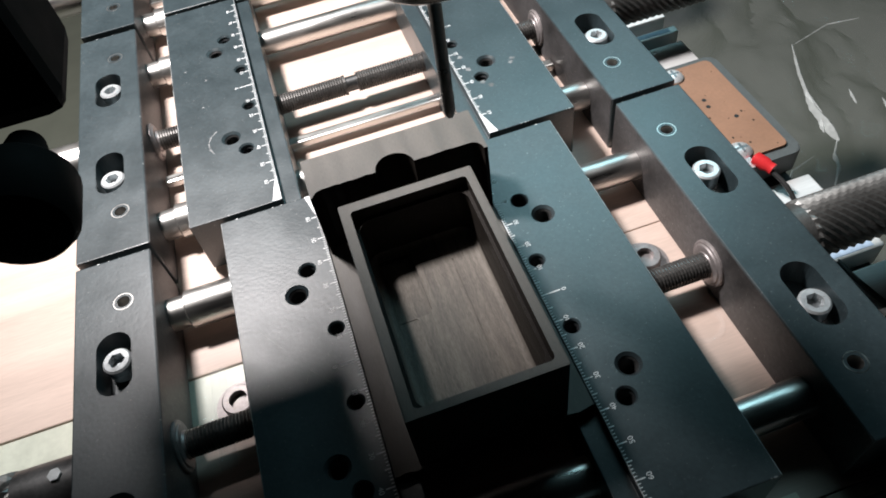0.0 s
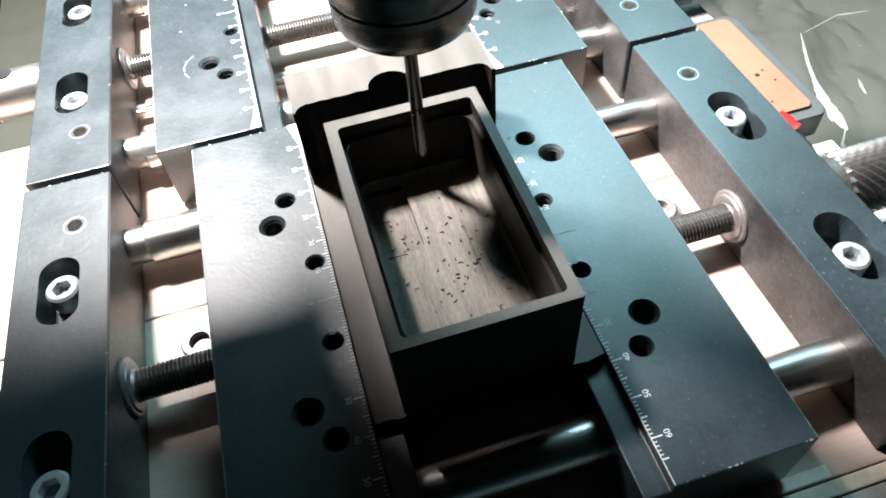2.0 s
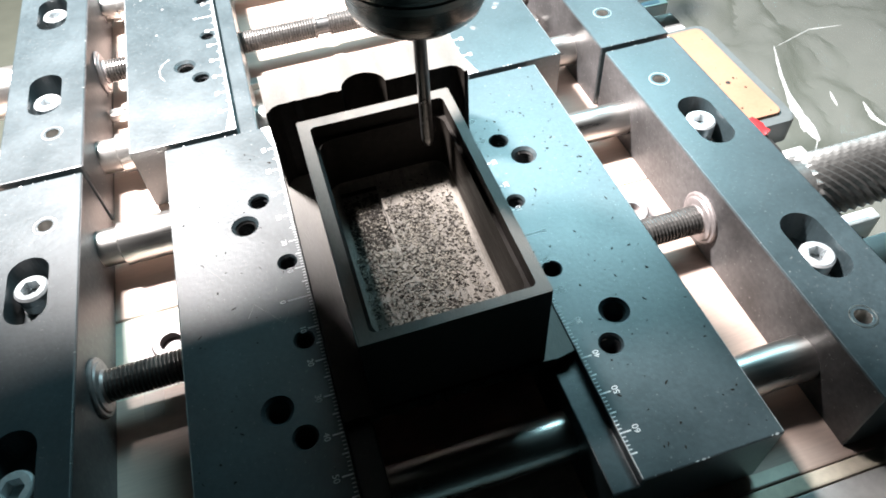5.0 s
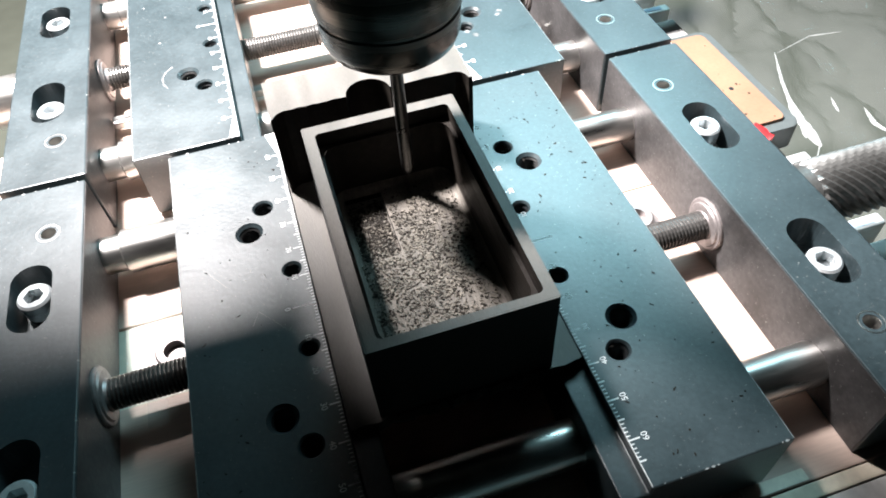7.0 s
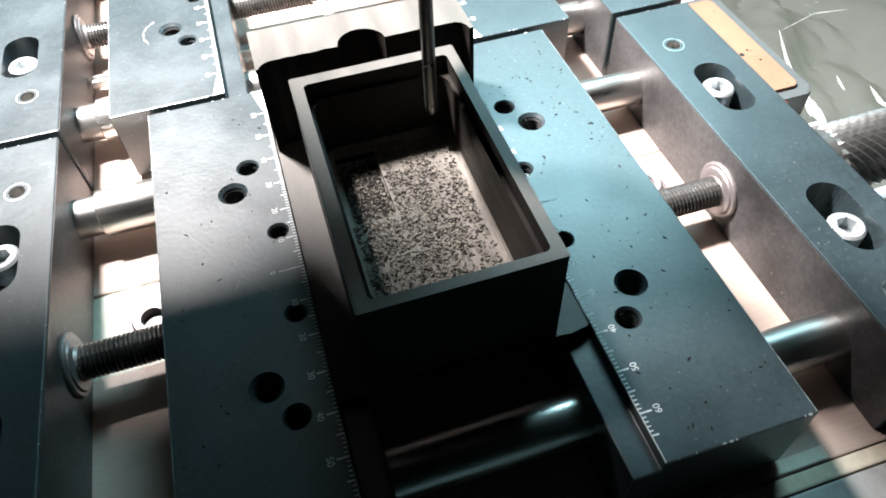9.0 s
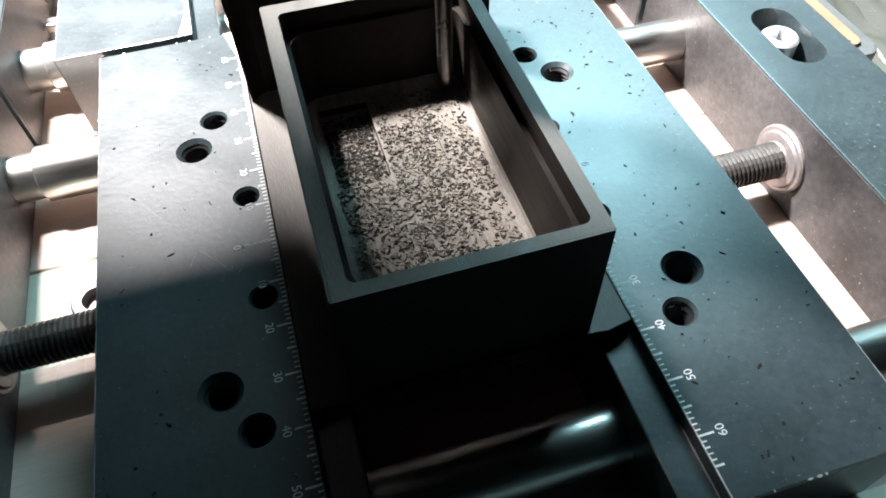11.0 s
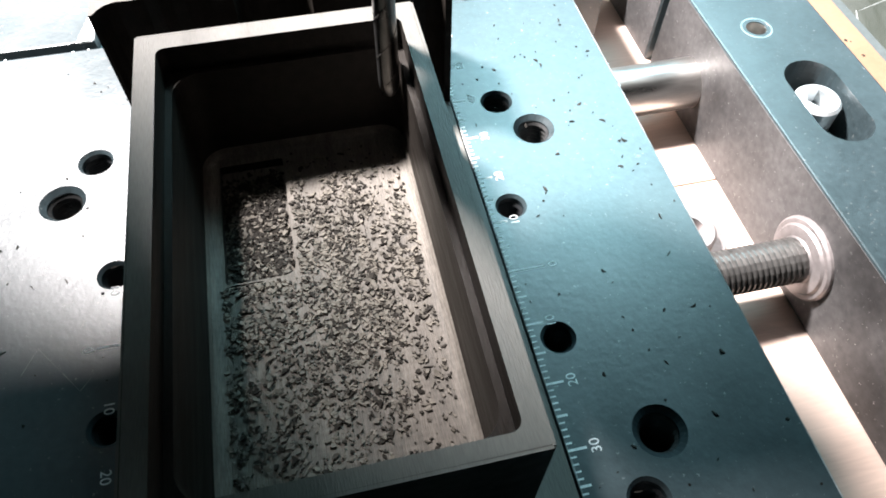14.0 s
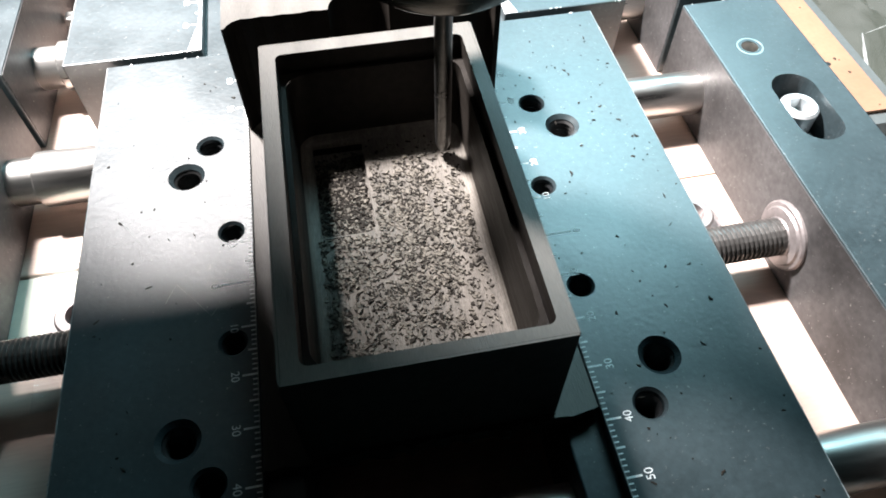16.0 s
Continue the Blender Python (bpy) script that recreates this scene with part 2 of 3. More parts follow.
def tube(name, points, radius, mat, parent=None, label=""):
    """A round cable along points, in centimetres."""
    cu = bpy.data.curves.new(name, "CURVE")
    cu.dimensions, cu.bevel_depth, cu.bevel_resolution = "3D", radius * C, 3
    s = cu.splines.new("BEZIER")
    s.bezier_points.add(len(points) - 1)
    for b, p in zip(s.bezier_points, points):
        b.co = Vector(p) * C
        b.handle_left_type = b.handle_right_type = "AUTO"
    cu.materials.append(mat)
    tmp = new(name, cu)
    me = bpy.data.meshes.new_from_object(tmp.evaluated_get(bpy.context.evaluated_depsgraph_get()))
    bpy.data.objects.remove(tmp)
    ob = new(name, me)
    if parent:
        ob.parent = parent
    if label:
        ob["label"] = label
    return ob


def text_mesh(body, size):
    cu = bpy.data.curves.new("digits", "FONT")
    cu.body, cu.size, cu.align_x, cu.align_y = body, size * C, "CENTER", "CENTER"
    cu.extrude = 0.00003
    tmp = new("digits", cu)
    me = bpy.data.meshes.new_from_object(tmp.evaluated_get(bpy.context.evaluated_depsgraph_get()))
    bpy.data.objects.remove(tmp)
    return me


# ---- setting ----
bm = block(bmesh.new(), -400, 400, -400, 400, -20, -15)
tagged(part("ground", bm, OLIVE), "dull olive-grey work table cover under the machine", "table top", kind="structure")
for name, box in (("wall_north", (-160, 160, 160, 165, -15, 200)), ("wall_south", (-160, 160, -165, -160, -15, 200)), ("wall_east", (160, 165, -165, 165, -15, 200)), ("wall_west", (-165, -160, -165, 165, -15, 200))):
    tagged(part(name, block(bmesh.new(), *box), WALL), "plain dim grey workshop wall", "wall", kind="structure")
tagged(part("ceiling", block(bmesh.new(), -165, 165, -165, 165, 200, 205), WALL), "plain dim workshop ceiling", "ceiling", kind="structure")


def slotted_table():
    top = thing("slotted_table", "silver extruded aluminium machine table with open slots", "machine table")
    z = -1.7
    # Bed is near black, not aluminium: the slots' shade is in its colour.
    part("bed", block(bmesh.new(), -11, 16.0, -24, 40, z - 1.6, z - 0.7), SLOT, top, "slot bottoms in a dark shade tone")
    for k in range(-2, 3):
        y = 14.6 * k
        for a, b, h in ((-2.4, -0.7, 0), (2.5, 3.95, 0), (5.2, 6.9, 0), (9.8, 11.2, 0)):
            if -24 < y + a and y + b < 40:
                part("flat", block(bmesh.new(), -11, 16.2, y + a, y + b, z - 0.9, z + h, 0.06), ALUMINIUM, top)
        for a, b in ((-0.25, 0.25), (1.1, 1.6), (7.9, 8.4)):
            if -24 < y + a and y + b < 40:
                lip = part("lip", block(bmesh.new(), -11, 16.3, y + a, y + b, z - 0.9, z + 0.25, 0.08), ALUMINIUM, top)
                if a == -0.25:
                    part("protective_film", block(bmesh.new(), 13.6, 15.9, y + a + 0.12, y + b - 0.12, z + 0.25, z + 0.27), BLUE_FILM, lip, "blue film left on the metal")


def base_board():
    top = thing("base_board", "pinkish plywood board under the vises", "board", kind="structure")
    part("panel", block(bmesh.new(), -11.0, 11.6, 2.95, 37, -1.65, 0, 0.05), BOARD, top)
    part("panel", block(bmesh.new(), -19.5, -11.02, 2.95, 12.6, -1.65, 0, 0.05), BOARD, top)
    part("panel", block(bmesh.new(), 0.02, 11.6, 0.17, 2.93, -1.65, -0.02, 0.05), BOARD, top)
    part("panel", block(bmesh.new(), -19.5, 11.6, -7.42, 0.15, -1.65, 0, 0.05), BOARD, top)
    part("edge_strip", block(bmesh.new(), -19.5, 11.6, -7.82, -7.44, -1.65, -0.05, 0.05), BOARD_EDGE, top, "pale raw plywood edge")
    part("pale_panel", block(bmesh.new(), 4.9, 19.5, -12.2, -7.85, -1.65, -0.1, 0.05), PVC, top, "pale grey plastic panel")
    part("painted_strip", block(bmesh.new(), -19.5, 0.0, 0.17, 2.93, -1.65, -0.08, 0.05), PALE_STRIP, top, "pale painted strip between the panels")


slotted_table()
base_board()

# ---- vises ----
HOLES = [(3.72, 3.85, 0.31, 0), (4.22, 3.0, 0.3, 0.39), (3.29, 1.3, 0.275, 0), (3.29, -1.3, 0.275, 0), (4.22, -3.0, 0.3, 0.39), (3.72, -3.85, 0.31, 0)]
DIGITS = {}


def ring_stack(x, y, r, z0, z1, pitch=0.1):
    """The thread in a bore: sharp rings one above another."""
    bm = bmesh.new()
    h = z1
    while h > z0:
        rows = [(r, h), (r - 0.045, h - pitch / 2), (r, h - pitch)]
        rings = [[bm.verts.new(((x + q * math.cos(2 * math.pi * i / 24)) * C, (y + q * math.sin(2 * math.pi * i / 24)) * C, g * C)) for i in range(24)] for q, g in rows]
        for a, b in zip(rings, rings[1:]):
            for i in range(24):
                bm.faces.new((a[i], a[(i + 1) % 24], b[(i + 1) % 24], b[i]))
        h -= pitch
    return bm


def worn_edges(ob):
    """The black coat is rubbed off the long upper edges."""
    for p in ob.data.polygons:
        n = p.normal
        p.material_index = 1 if n.z > 0.45 and abs(n.x) > 0.3 and abs(n.y) < 0.2 and p.center.z > (TOP - 0.1) * C and p.area > 2e-6 else 0


def edge_nicks(parent, edges, seed, count=16):
    """Bright dents along upper edges; an edge runs from one corner (x, y) to another."""
    rnd = random.Random(seed)
    bm = bmesh.new()
    for _ in range(count):
        (x0, y0), (x1, y1) = rnd.choice(edges)
        u, w = rnd.random(), rnd.choice((0.015, 0.02, 0.03, 0.06))
        x, y = x0 + (x1 - x0) * u, y0 + (y1 - y0) * u
        along = Vector((x1 - x0, y1 - y0)).normalized() * w
        side = Vector((-along.y, along.x)).normalized() * rnd.uniform(0.015, 0.035)
        pts = [(x - along.x, y - along.y), (x - side.x, y - side.y), (x + along.x, y + along.y), (x + side.x, y + side.y)]
        prism(bm, pts, TOP - 0.05, TOP + 0.003)
    tagged(part("edge_nicks", bm, WORN, parent, "bright dents along the edges"), kind="stuff")


def smudge(parent, x, y, r, seed):
    """A pale smear of rubbed coat with a ragged outline."""
    rnd = random.Random(seed)
    pts = [(x + r * rnd.uniform(0.35, 1) * math.cos(a * 0.45), y + r * rnd.uniform(0.35, 1) * math.sin(a * 0.45)) for a in range(14)]
    part("smudge", prism(bmesh.new(), pts, TOP + 0.0004, TOP + 0.0015), SCRAPED, parent)


def scratch(parent, points, wide=0.025):
    """A thin pale line scraped into the black coat."""
    for (x0, y0), (x1, y1) in zip(points, points[1:]):
        d = Vector((x1 - x0, y1 - y0))
        n = Vector((-d.y, d.x)).normalized() * wide / 2
        bm = prism(bmesh.new(), [(x0 - n.x, y0 - n.y), (x1 - n.x * 0.3, y1 - n.y * 0.3), (x1 + n.x * 0.3, y1 + n.y * 0.3), (x0 + n.x, y0 + n.y)], TOP + 0.0005, TOP + 0.002)
        part("scratch", bm, SCRAPED, parent)


def jaw_parts(vise, s, shift, worn):
    """One jaw of a vise: s is its side (-1, 1), shift how far it stands off its usual place."""
    def X(x):
        return s * (x + shift)
    bm = bmesh.new()
    section = [(2.22, 0.12), (6.25, 0.12), (6.25, TOP), (2.85, TOP), (2.85, TOP - 0.3), (2.22, TOP - 0.3)]
    near = [bm.verts.new((X(x) * C, -7.1 * C, z * C)) for x, z in section]
    far = [bm.verts.new((X(x) * C, 7.1 * C, z * C)) for x, z in section]
    bm.faces.new(near)
    bm.faces.new(far[::-1])
    for i in range(6):
        bm.faces.new((near[i], near[(i + 1) % 6], far[(i + 1) % 6], far[i]))
    bmesh.ops.recalc_face_normals(bm, faces=bm.faces)
    bmesh.ops.bevel(bm, geom=list(bm.edges), offset=0.035 * C, segments=2, profile=0.5, affect="EDGES")
    body = part("jaw", bm, [ANODIZED, WORN], vise, "black anodized jaw with white scale")
    knife = bmesh.new()
    for x, y, r, wide in HOLES:
        lathe(knife, [(r - 0.05, TOP - 2.0), (r - 0.05, TOP - 0.06), (r, TOP - 0.005), (r, TOP + 0.2)] if not wide else [(r, TOP - 2.0), (r, TOP - 0.09), (wide, TOP - 0.005), (wide, TOP + 0.2)], at=(X(x), y, 0), seg=28)
    cut(body, knife)
    worn_edges(body)
    for x, y, r, wide in HOLES:
        part("thread", ring_stack(X(x), y, r - (0.004 if wide else 0.054), TOP - 1.9, TOP - (0.12 if wide else 0.16)), DARK_STEEL if wide else HOLE, body)
    # scale
    for k in range(-69, 70):
        long = 0.62 if k == 0 else 0.27 if k % 10 == 0 else 0.16 if k % 5 == 0 else 0.09
        wide = 0.036 if k % 5 == 0 else 0.025
        if abs(k) > 65:
            continue
        bm = bmesh.new()
        a, b = sorted((X(2.87), X(2.87 + long)))
        block(bm, a, b, k * 0.1 - wide / 2, k * 0.1 + wide / 2, TOP - 0.005, TOP + 0.004)
        part("tick", bm, ENGRAVED, body)
    for k in range(-60, 61, 10):
        word = str(abs(k))
        if word not in DIGITS:
            DIGITS[word] = text_mesh(word, 0.21)
            DIGITS[word].materials.append(ENGRAVED)
        ob = new("numeral", DIGITS[word])
        ob.parent = body
        ob.matrix_basis = pose(X(3.27 if k else 3.62) * C, k * 0.1 * C, (TOP + 0.002) * C, 0, 0, 90 * s)
    edge_nicks(body, [((X(2.9), -7.08), (X(6.2), -7.08)), ((X(2.9), 7.08), (X(6.2), 7.08)), ((X(6.23), -7), (X(6.23), 7))], 20 + s, 12)
    if worn:
        bm = bmesh.new()
        e = 7.08 * (1 if worn > 0 else -1)
        d = -1 if worn > 0 else 1
        pts = [(X(2.87), e), (X(2.87), e + d * 1.25), (X(3.02), e + d * 0.8), (X(3.2), e)]
        prism(bm, pts, TOP + 0.001, TOP + 0.012)
        part("worn_corner", bm, ENGRAVED, body, "bright worn corner")
    return body


def end_bar(vise, s, y0):
    """The bar that closes a vise on one side, screwed down through two slots."""
    def X(x):
        return s * x
    a, b = sorted((X(8.78), X(11.35)))
    body = part("end_bar", block(bmesh.new(), a, b, y0 - 7.0, y0 + 7.0, 0.0, TOP, 0.04), [ANODIZED, WORN], vise, "black anodized end bar")
    knife = bmesh.new()
    for k in (-1, 1):
        prism(knife, outline(X(10.1) - 0.55, X(10.1) + 0.55, y0 + k * 2.7 - 1.15, y0 + k * 2.7 + 1.15, 0.545), TOP - 1.0, TOP + 0.3)
        lathe(knife, [(0.22, TOP - 1.4), (0.22, TOP + 0.2)], at=(X(9.75), y0 + k * 5.0, 0), seg=24)
    cut(body, knife)
    worn_edges(body)
    edge_nicks(body, [((X(8.8), y0 - 6.98), (X(11.3), y0 - 6.98)), ((X(8.8), y0 - 6.9), (X(8.8), y0 + 6.9)), ((X(8.8), y0 + 6.98), (X(11.3), y0 + 6.98))], 30 + s, 10)
    a, b = sorted((X(8.765), X(8.78)))
    part("inner_face", block(bmesh.new(), a, b, y0 - 6.95, y0 + 6.95, 0.05, TOP - 0.05), GREY_SIDE, body, "dusty machined inner face")
    for k in (-1, 1):
        bm = lathe(bmesh.new(), [(0.345, TOP - 0.01), (0.335, TOP + 0.008), (0.3, TOP + 0.008), (0.285, TOP - 0.07), (0.25, TOP - 0.07), (0.24, TOP - 0.02), (0.215, TOP - 0.02), (0.205, TOP - 0.1), (0.205, TOP - 1.35)], at=(X(9.75), y0 + k * 5.0, 0), seg=28, caps=False)
        insert = part("threaded_insert", bm, STEEL, body, "silver threaded insert", smooth=True)
        # Black disc closes the bore and paints the dark inside it.
        part("bore", lathe(bmesh.new(), [(0.203, TOP - 1.38), (0.203, TOP - 1.2)], at=(X(9.75), y0 + k * 5.0, 0), seg=20), DULL_BLACK, insert)
        cap_screw(body, X(10.1), y0 + k * 2.9)
    return body


def cap_screw(parent, x, y):
    z = TOP - 0.16
    bm = bmesh.new()
    lathe(bm, [(0.30, z - 0.75), (0.30, z - 0.6), (0.46, z - 0.6), (0.46, z - 0.06), (0.40, z), (0.29, z)], at=(x, y, 0), seg=32)
    head = part("cap_screw", bm, ZINC, parent, "silver socket-head screw", smooth=True)
    knife = lathe(bmesh.new(), [(0.27, z - 0.35), (0.27, z + 0.1)], at=(x, y, 0), seg=6)
    cut(head, knife)
    part("socket", lathe(bmesh.new(), [(0.25, z - 0.36), (0.25, z - 0.30)], at=(x, y, 0), seg=6), SOCKET, head)
    part("washer", lathe(bmesh.new(), [(0.5, TOP - 0.99), (0.5, TOP - 0.88)], at=(x, y, 0), seg=28), DARK_STEEL, head)


def screw_rod(parent, x0, x1, y, z, r, pitch=0.11):
    """A threaded spindle along x with real ridges."""
    bm = bmesh.new()
    profile, x = [(r, x0)], x0
    while x < x1 - pitch:
        profile += [(r, x + pitch * 0.15), (r - 0.05, x + pitch * 0.5), (r, x + pitch * 0.85)]
        x += pitch
    profile.append((r, x1))
    lathe(bm, profile, "x", (0, y, z), 20)
    return part("lead_screw", bm, SCREW_STEEL, parent, "dark oiled lead screw")


def knurled(parent, name, x0, x1, y, z, r, mat, label):
    """A knurled cylinder along x: diamonds raised on its surface."""
    bm = bmesh.new()
    s = 1 if x1 > x0 else -1
    n, rows = 40, int(abs(x1 - x0) / 0.16)
    rings = []
    for j in range(rows + 1):
        ring = []
        for i in range(n):
            q = r + (0.05 if (i + j) % 2 else -0.04)
            if j in (0, rows):
                q = r - 0.08
            a = 2 * math.pi * i / n
            ring.append(bm.verts.new(((x0 + s * 0.16 * j) * C, (y + q * math.cos(a)) * C, (z + q * math.sin(a)) * C)))
        rings.append(ring)
    for a, b in zip(rings, rings[1:]):
        for i in range(n):
            bm.faces.new((a[i], a[(i + 1) % n], b[(i + 1) % n], b[i]))
    bm.faces.new(rings[0])
    bm.faces.new(rings[-1])
    return part(name, bm, mat, parent, label)


def vise(y0, shift, label, worn):
    top = thing("vise", label, "vise", group="row of machine vises")
    top.location = (0, y0 * C, 0)
    for s in (-1, 1):
        jaw_parts(top, s, shift, worn.get(s, 0))
        end_bar(top, s, {(-1, 0): 0.02, (1, 0): -0.15}.get((s, int(y0 > 5)), -0.15 if s < 0 else -0.35))
    for k in (-1, 1):
        part("guide_rod", lathe(bmesh.new(), [(0.58, -8.9), (0.58, 8.9)], "x", (0, k * 5.05, 1.0), 40), STEEL, top, "polished steel guide rod", smooth=True)
        part("bearing_sleeve", lathe(bmesh.new(), [(0.6, -8.15), (0.68, -8.1), (0.68, -6.0)], "x", (0, k * 5.05, 1.0), 40), STEEL, top, "polished bearing sleeve", smooth=True)
        rod = screw_rod(top, 0.25 if k > 0 else -8.6, 8.6 if k > 0 else -0.25, -0.05, 1.12, 0.44)
        part("flange", lathe(bmesh.new(), [(0.36, k * 8.45), (0.4, k * 8.5), (0.46, k * 8.6), (0.66, k * 8.61), (0.7, k * 8.66), (0.78, k * 8.66), (0.82, k * 8.7), (0.82, k * 8.76)], "x", (0, -0.05, 1.12), 36), FLANGE, rod, "worn steel flange", smooth=True)
    part("screw_coupling", lathe(bmesh.new(), [(0.33, -0.3), (0.33, 0.3)], "x", (0, -0.05, 1.12), 24), DARK_STEEL, top, smooth=True)
    if y0 > 5:
        part("rail", block(bmesh.new(), -8.7, 8.7, -2.2, -1.75, 0.3, 0.62, 0.08), STEEL, top, "narrow steel rail")
    grip = knurled(top, "handle", 12.0, 19.0, -0.05, 1.12, 1.02, KNURL, "black knurled handle")
    part("collar", lathe(bmesh.new(), [(0.6, 11.3), (0.95, 11.5), (0.98, 12.05)], "x", (0, -0.05, 1.12), 32), KNURL, grip, smooth=True)
    if y0 < 5:
        grip = knurled(top, "handle", -13.4, -18.5, -0.05, 1.12, 0.9, KNURL, "black knurled handle")
        part("collar", lathe(bmesh.new(), [(0.6, -11.3), (0.85, -11.45), (0.9, -13.4)], "x", (0, -0.05, 1.12), 32), DARK_STEEL, grip, smooth=True)
        part("set_screw", lathe(bmesh.new(), [(0.2, 0.7), (0.2, 0.93)], "z", (-12.1, -0.05, 1.12), 6), ZINC, grip)
    else:
        bm = lathe(bmesh.new(), [(0.6, -11.3), (0.9, -11.4), (0.95, -11.5), (0.95, -13.6), (0.8, -13.7)], "x", (0, -0.05, 1.12), 36)
        crank = part("crank_hub", bm, STEEL, top, "polished steel crank hub", smooth=True)
        # Dark disc painted on the hub for the shade in its cross hole.
        part("cross_hole", lathe(bmesh.new(), [(0.3, 0.6), (0.3, 0.96)], "z", (-12.9, -0.05, 1.12), 24), HOLE, crank)
        knurled(crank, "grip", -13.5, -16.0, -0.05, 1.12, 0.9, STEEL, "knurled steel grip")
    return top


near_vise = vise(0.0, 0.0, "black anodized vise clamping a walnut box, chips on it", {-1: 1})
far_vise = vise(14.45, 1.1, "empty black anodized vise standing open behind the other", {-1: -1, 1: -1})
vise(28.95, 1.1, "black anodized vise at the end of the row", {})

left_jaw = next(o for o in near_vise.children if o.name.startswith("jaw") and o.bound_box[0][0] < -0.03)
scratch(left_jaw, [(-4.53, -0.22), (-4.34, 0.19), (-3.95, -0.3), (-3.68, -0.65), (-3.54, -0.46)], 0.012)
scratch(left_jaw, [(-6.19, 4.93), (-5.89, 5.07)], 0.02)
scratch(left_jaw, [(-5.6, 2.1), (-5.0, 1.2)], 0.015)

far_jaws = sorted((o for o in far_vise.children if o.name.startswith("jaw")), key=lambda o: o.bound_box[0][0])
scratch(far_jaws[0], [(-5.32 - 0.9 * math.sin(a), -3.1 + 0.9 * math.cos(a)) for a in (0.6, 1.0, 1.4, 1.8, 2.2)], 0.07)
for k, (x, y) in enumerate(((-5.9, 1.2), (-6.7, 2.2), (-6.2, -0.6))):
    smudge(far_jaws[0], x, y, 0.07, k)
for k, (x, y) in enumerate(((4.75, -4.2), (5.0, -4.5), (6.2, -3.5), (4.5, -3.2), (6.35, -3.3), (4.45, -2.3))):
    smudge(far_jaws[1], x, y, 0.16, 40 + k)

# ---- workpiece ----


def workpiece():
    top = thing("wooden_box_blank", "dark walnut blank with a half-carved open box, held in the vise", "wood block")
    z = TOP + 0.06
    rnd = random.Random(8)
    front = [(-2.8, 4.12), (-2.74, 4.14), (-2.68, 4.24), (-2.58, 4.34), (-2.42, 4.4)]
    front += [(x * 0.1, 4.4 + rnd.uniform(-0.018, 0.018)) for x in range(-22, 24, 2)]
    front += [(2.45, 4.38), (2.6, 4.3), (2.68, 4.16), (2.72, 4.0), (2.83, 3.98)]
    end = part("stock_end", prism(bmesh.new(), front + [(2.83, 5.86), (-2.8, 5.86)], z - 0.005, TOP + 2.75), [SHADED_WALNUT, LIT_WALNUT], top, "uncut end of the blank, its top in the lit tone")
    cut(end, lathe(bmesh.new(), [(0.62, z - 0.1), (0.62, TOP + 4)], at=(-0.06, 4.35, 0), seg=40))
    torn = [(-2.83 + 0.12 * k, -3.8 + rnd.uniform(-0.05, 0.03) - (0.06 if rnd.random() < 0.15 else 0)) for k in range(48)]
    base = part("base_plate", prism(bmesh.new(), torn + [(2.83, 5.86), (-2.83, 5.86)], TOP - 0.295, z, 0.02), [SHADED_WALNUT, LIT_WALNUT], top, "thin base with a torn front edge")
    ob = part("carved_box", prism(bmesh.new(), outline(-2.1, 2.06, -3.74, 3.47, 0.03), z - 0.005, TOP + 2.75, 0.045), [SHADED_WALNUT, LIT_WALNUT, POCKET_FLOOR], top, "open box with a rebated rim")
    cut(ob, prism(bmesh.new(), outline(-1.8, 1.8, -3.5, 3.13, 0.14), TOP + 2.3, TOP + 4))
    # the deep pocket narrows in a fillet above its floor
    bm = bmesh.new()
    floor = TOP + 0.55
    rings = []
    for grow, h in ((-0.2, floor), (-0.11, floor + 0.025), (-0.05, floor + 0.07), (-0.01, floor + 0.14), (0, floor + 0.22), (0, TOP + 2.5)):
        rings.append([bm.verts.new((x * C, y * C, h * C)) for x, y in outline(-1.7 - grow, 1.7 + grow, -3.4 - grow, 3.03 + grow, 0.42 + grow * 0.6, 10)])
    n = len(rings[0])
    for a, b in zip(rings, rings[1:]):
        for i in range(n):
            bm.faces.new((a[i], a[(i + 1) % n], b[(i + 1) % n], b[i]))
    bm.faces.new(rings[0][::-1])
    bm.faces.new(rings[-1])
    cut(ob, bm)
    cut(ob, prism(bmesh.new(), outline(-1.45, -0.4, 0.33, 2.72, (0.05, 0.18, 0.05, 0.05)), floor - 0.17, floor + 0.1))
    cut(ob, prism(bmesh.new(), outline(-1.42, -0.88, -2.6, 0.3, 0.05), floor - 0.025, floor + 0.1))
    cut(ob, prism(bmesh.new(), outline(0.73, 0.775, -1.4, 2.0, 0.005), floor - 0.04, floor + 0.1))
    # Faces that look up take the lit tones, all others the shaded one.
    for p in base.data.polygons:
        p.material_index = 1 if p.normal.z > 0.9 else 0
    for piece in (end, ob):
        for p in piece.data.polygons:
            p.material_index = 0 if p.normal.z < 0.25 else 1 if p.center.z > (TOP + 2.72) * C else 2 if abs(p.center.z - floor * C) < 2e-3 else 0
    return top


workpiece()


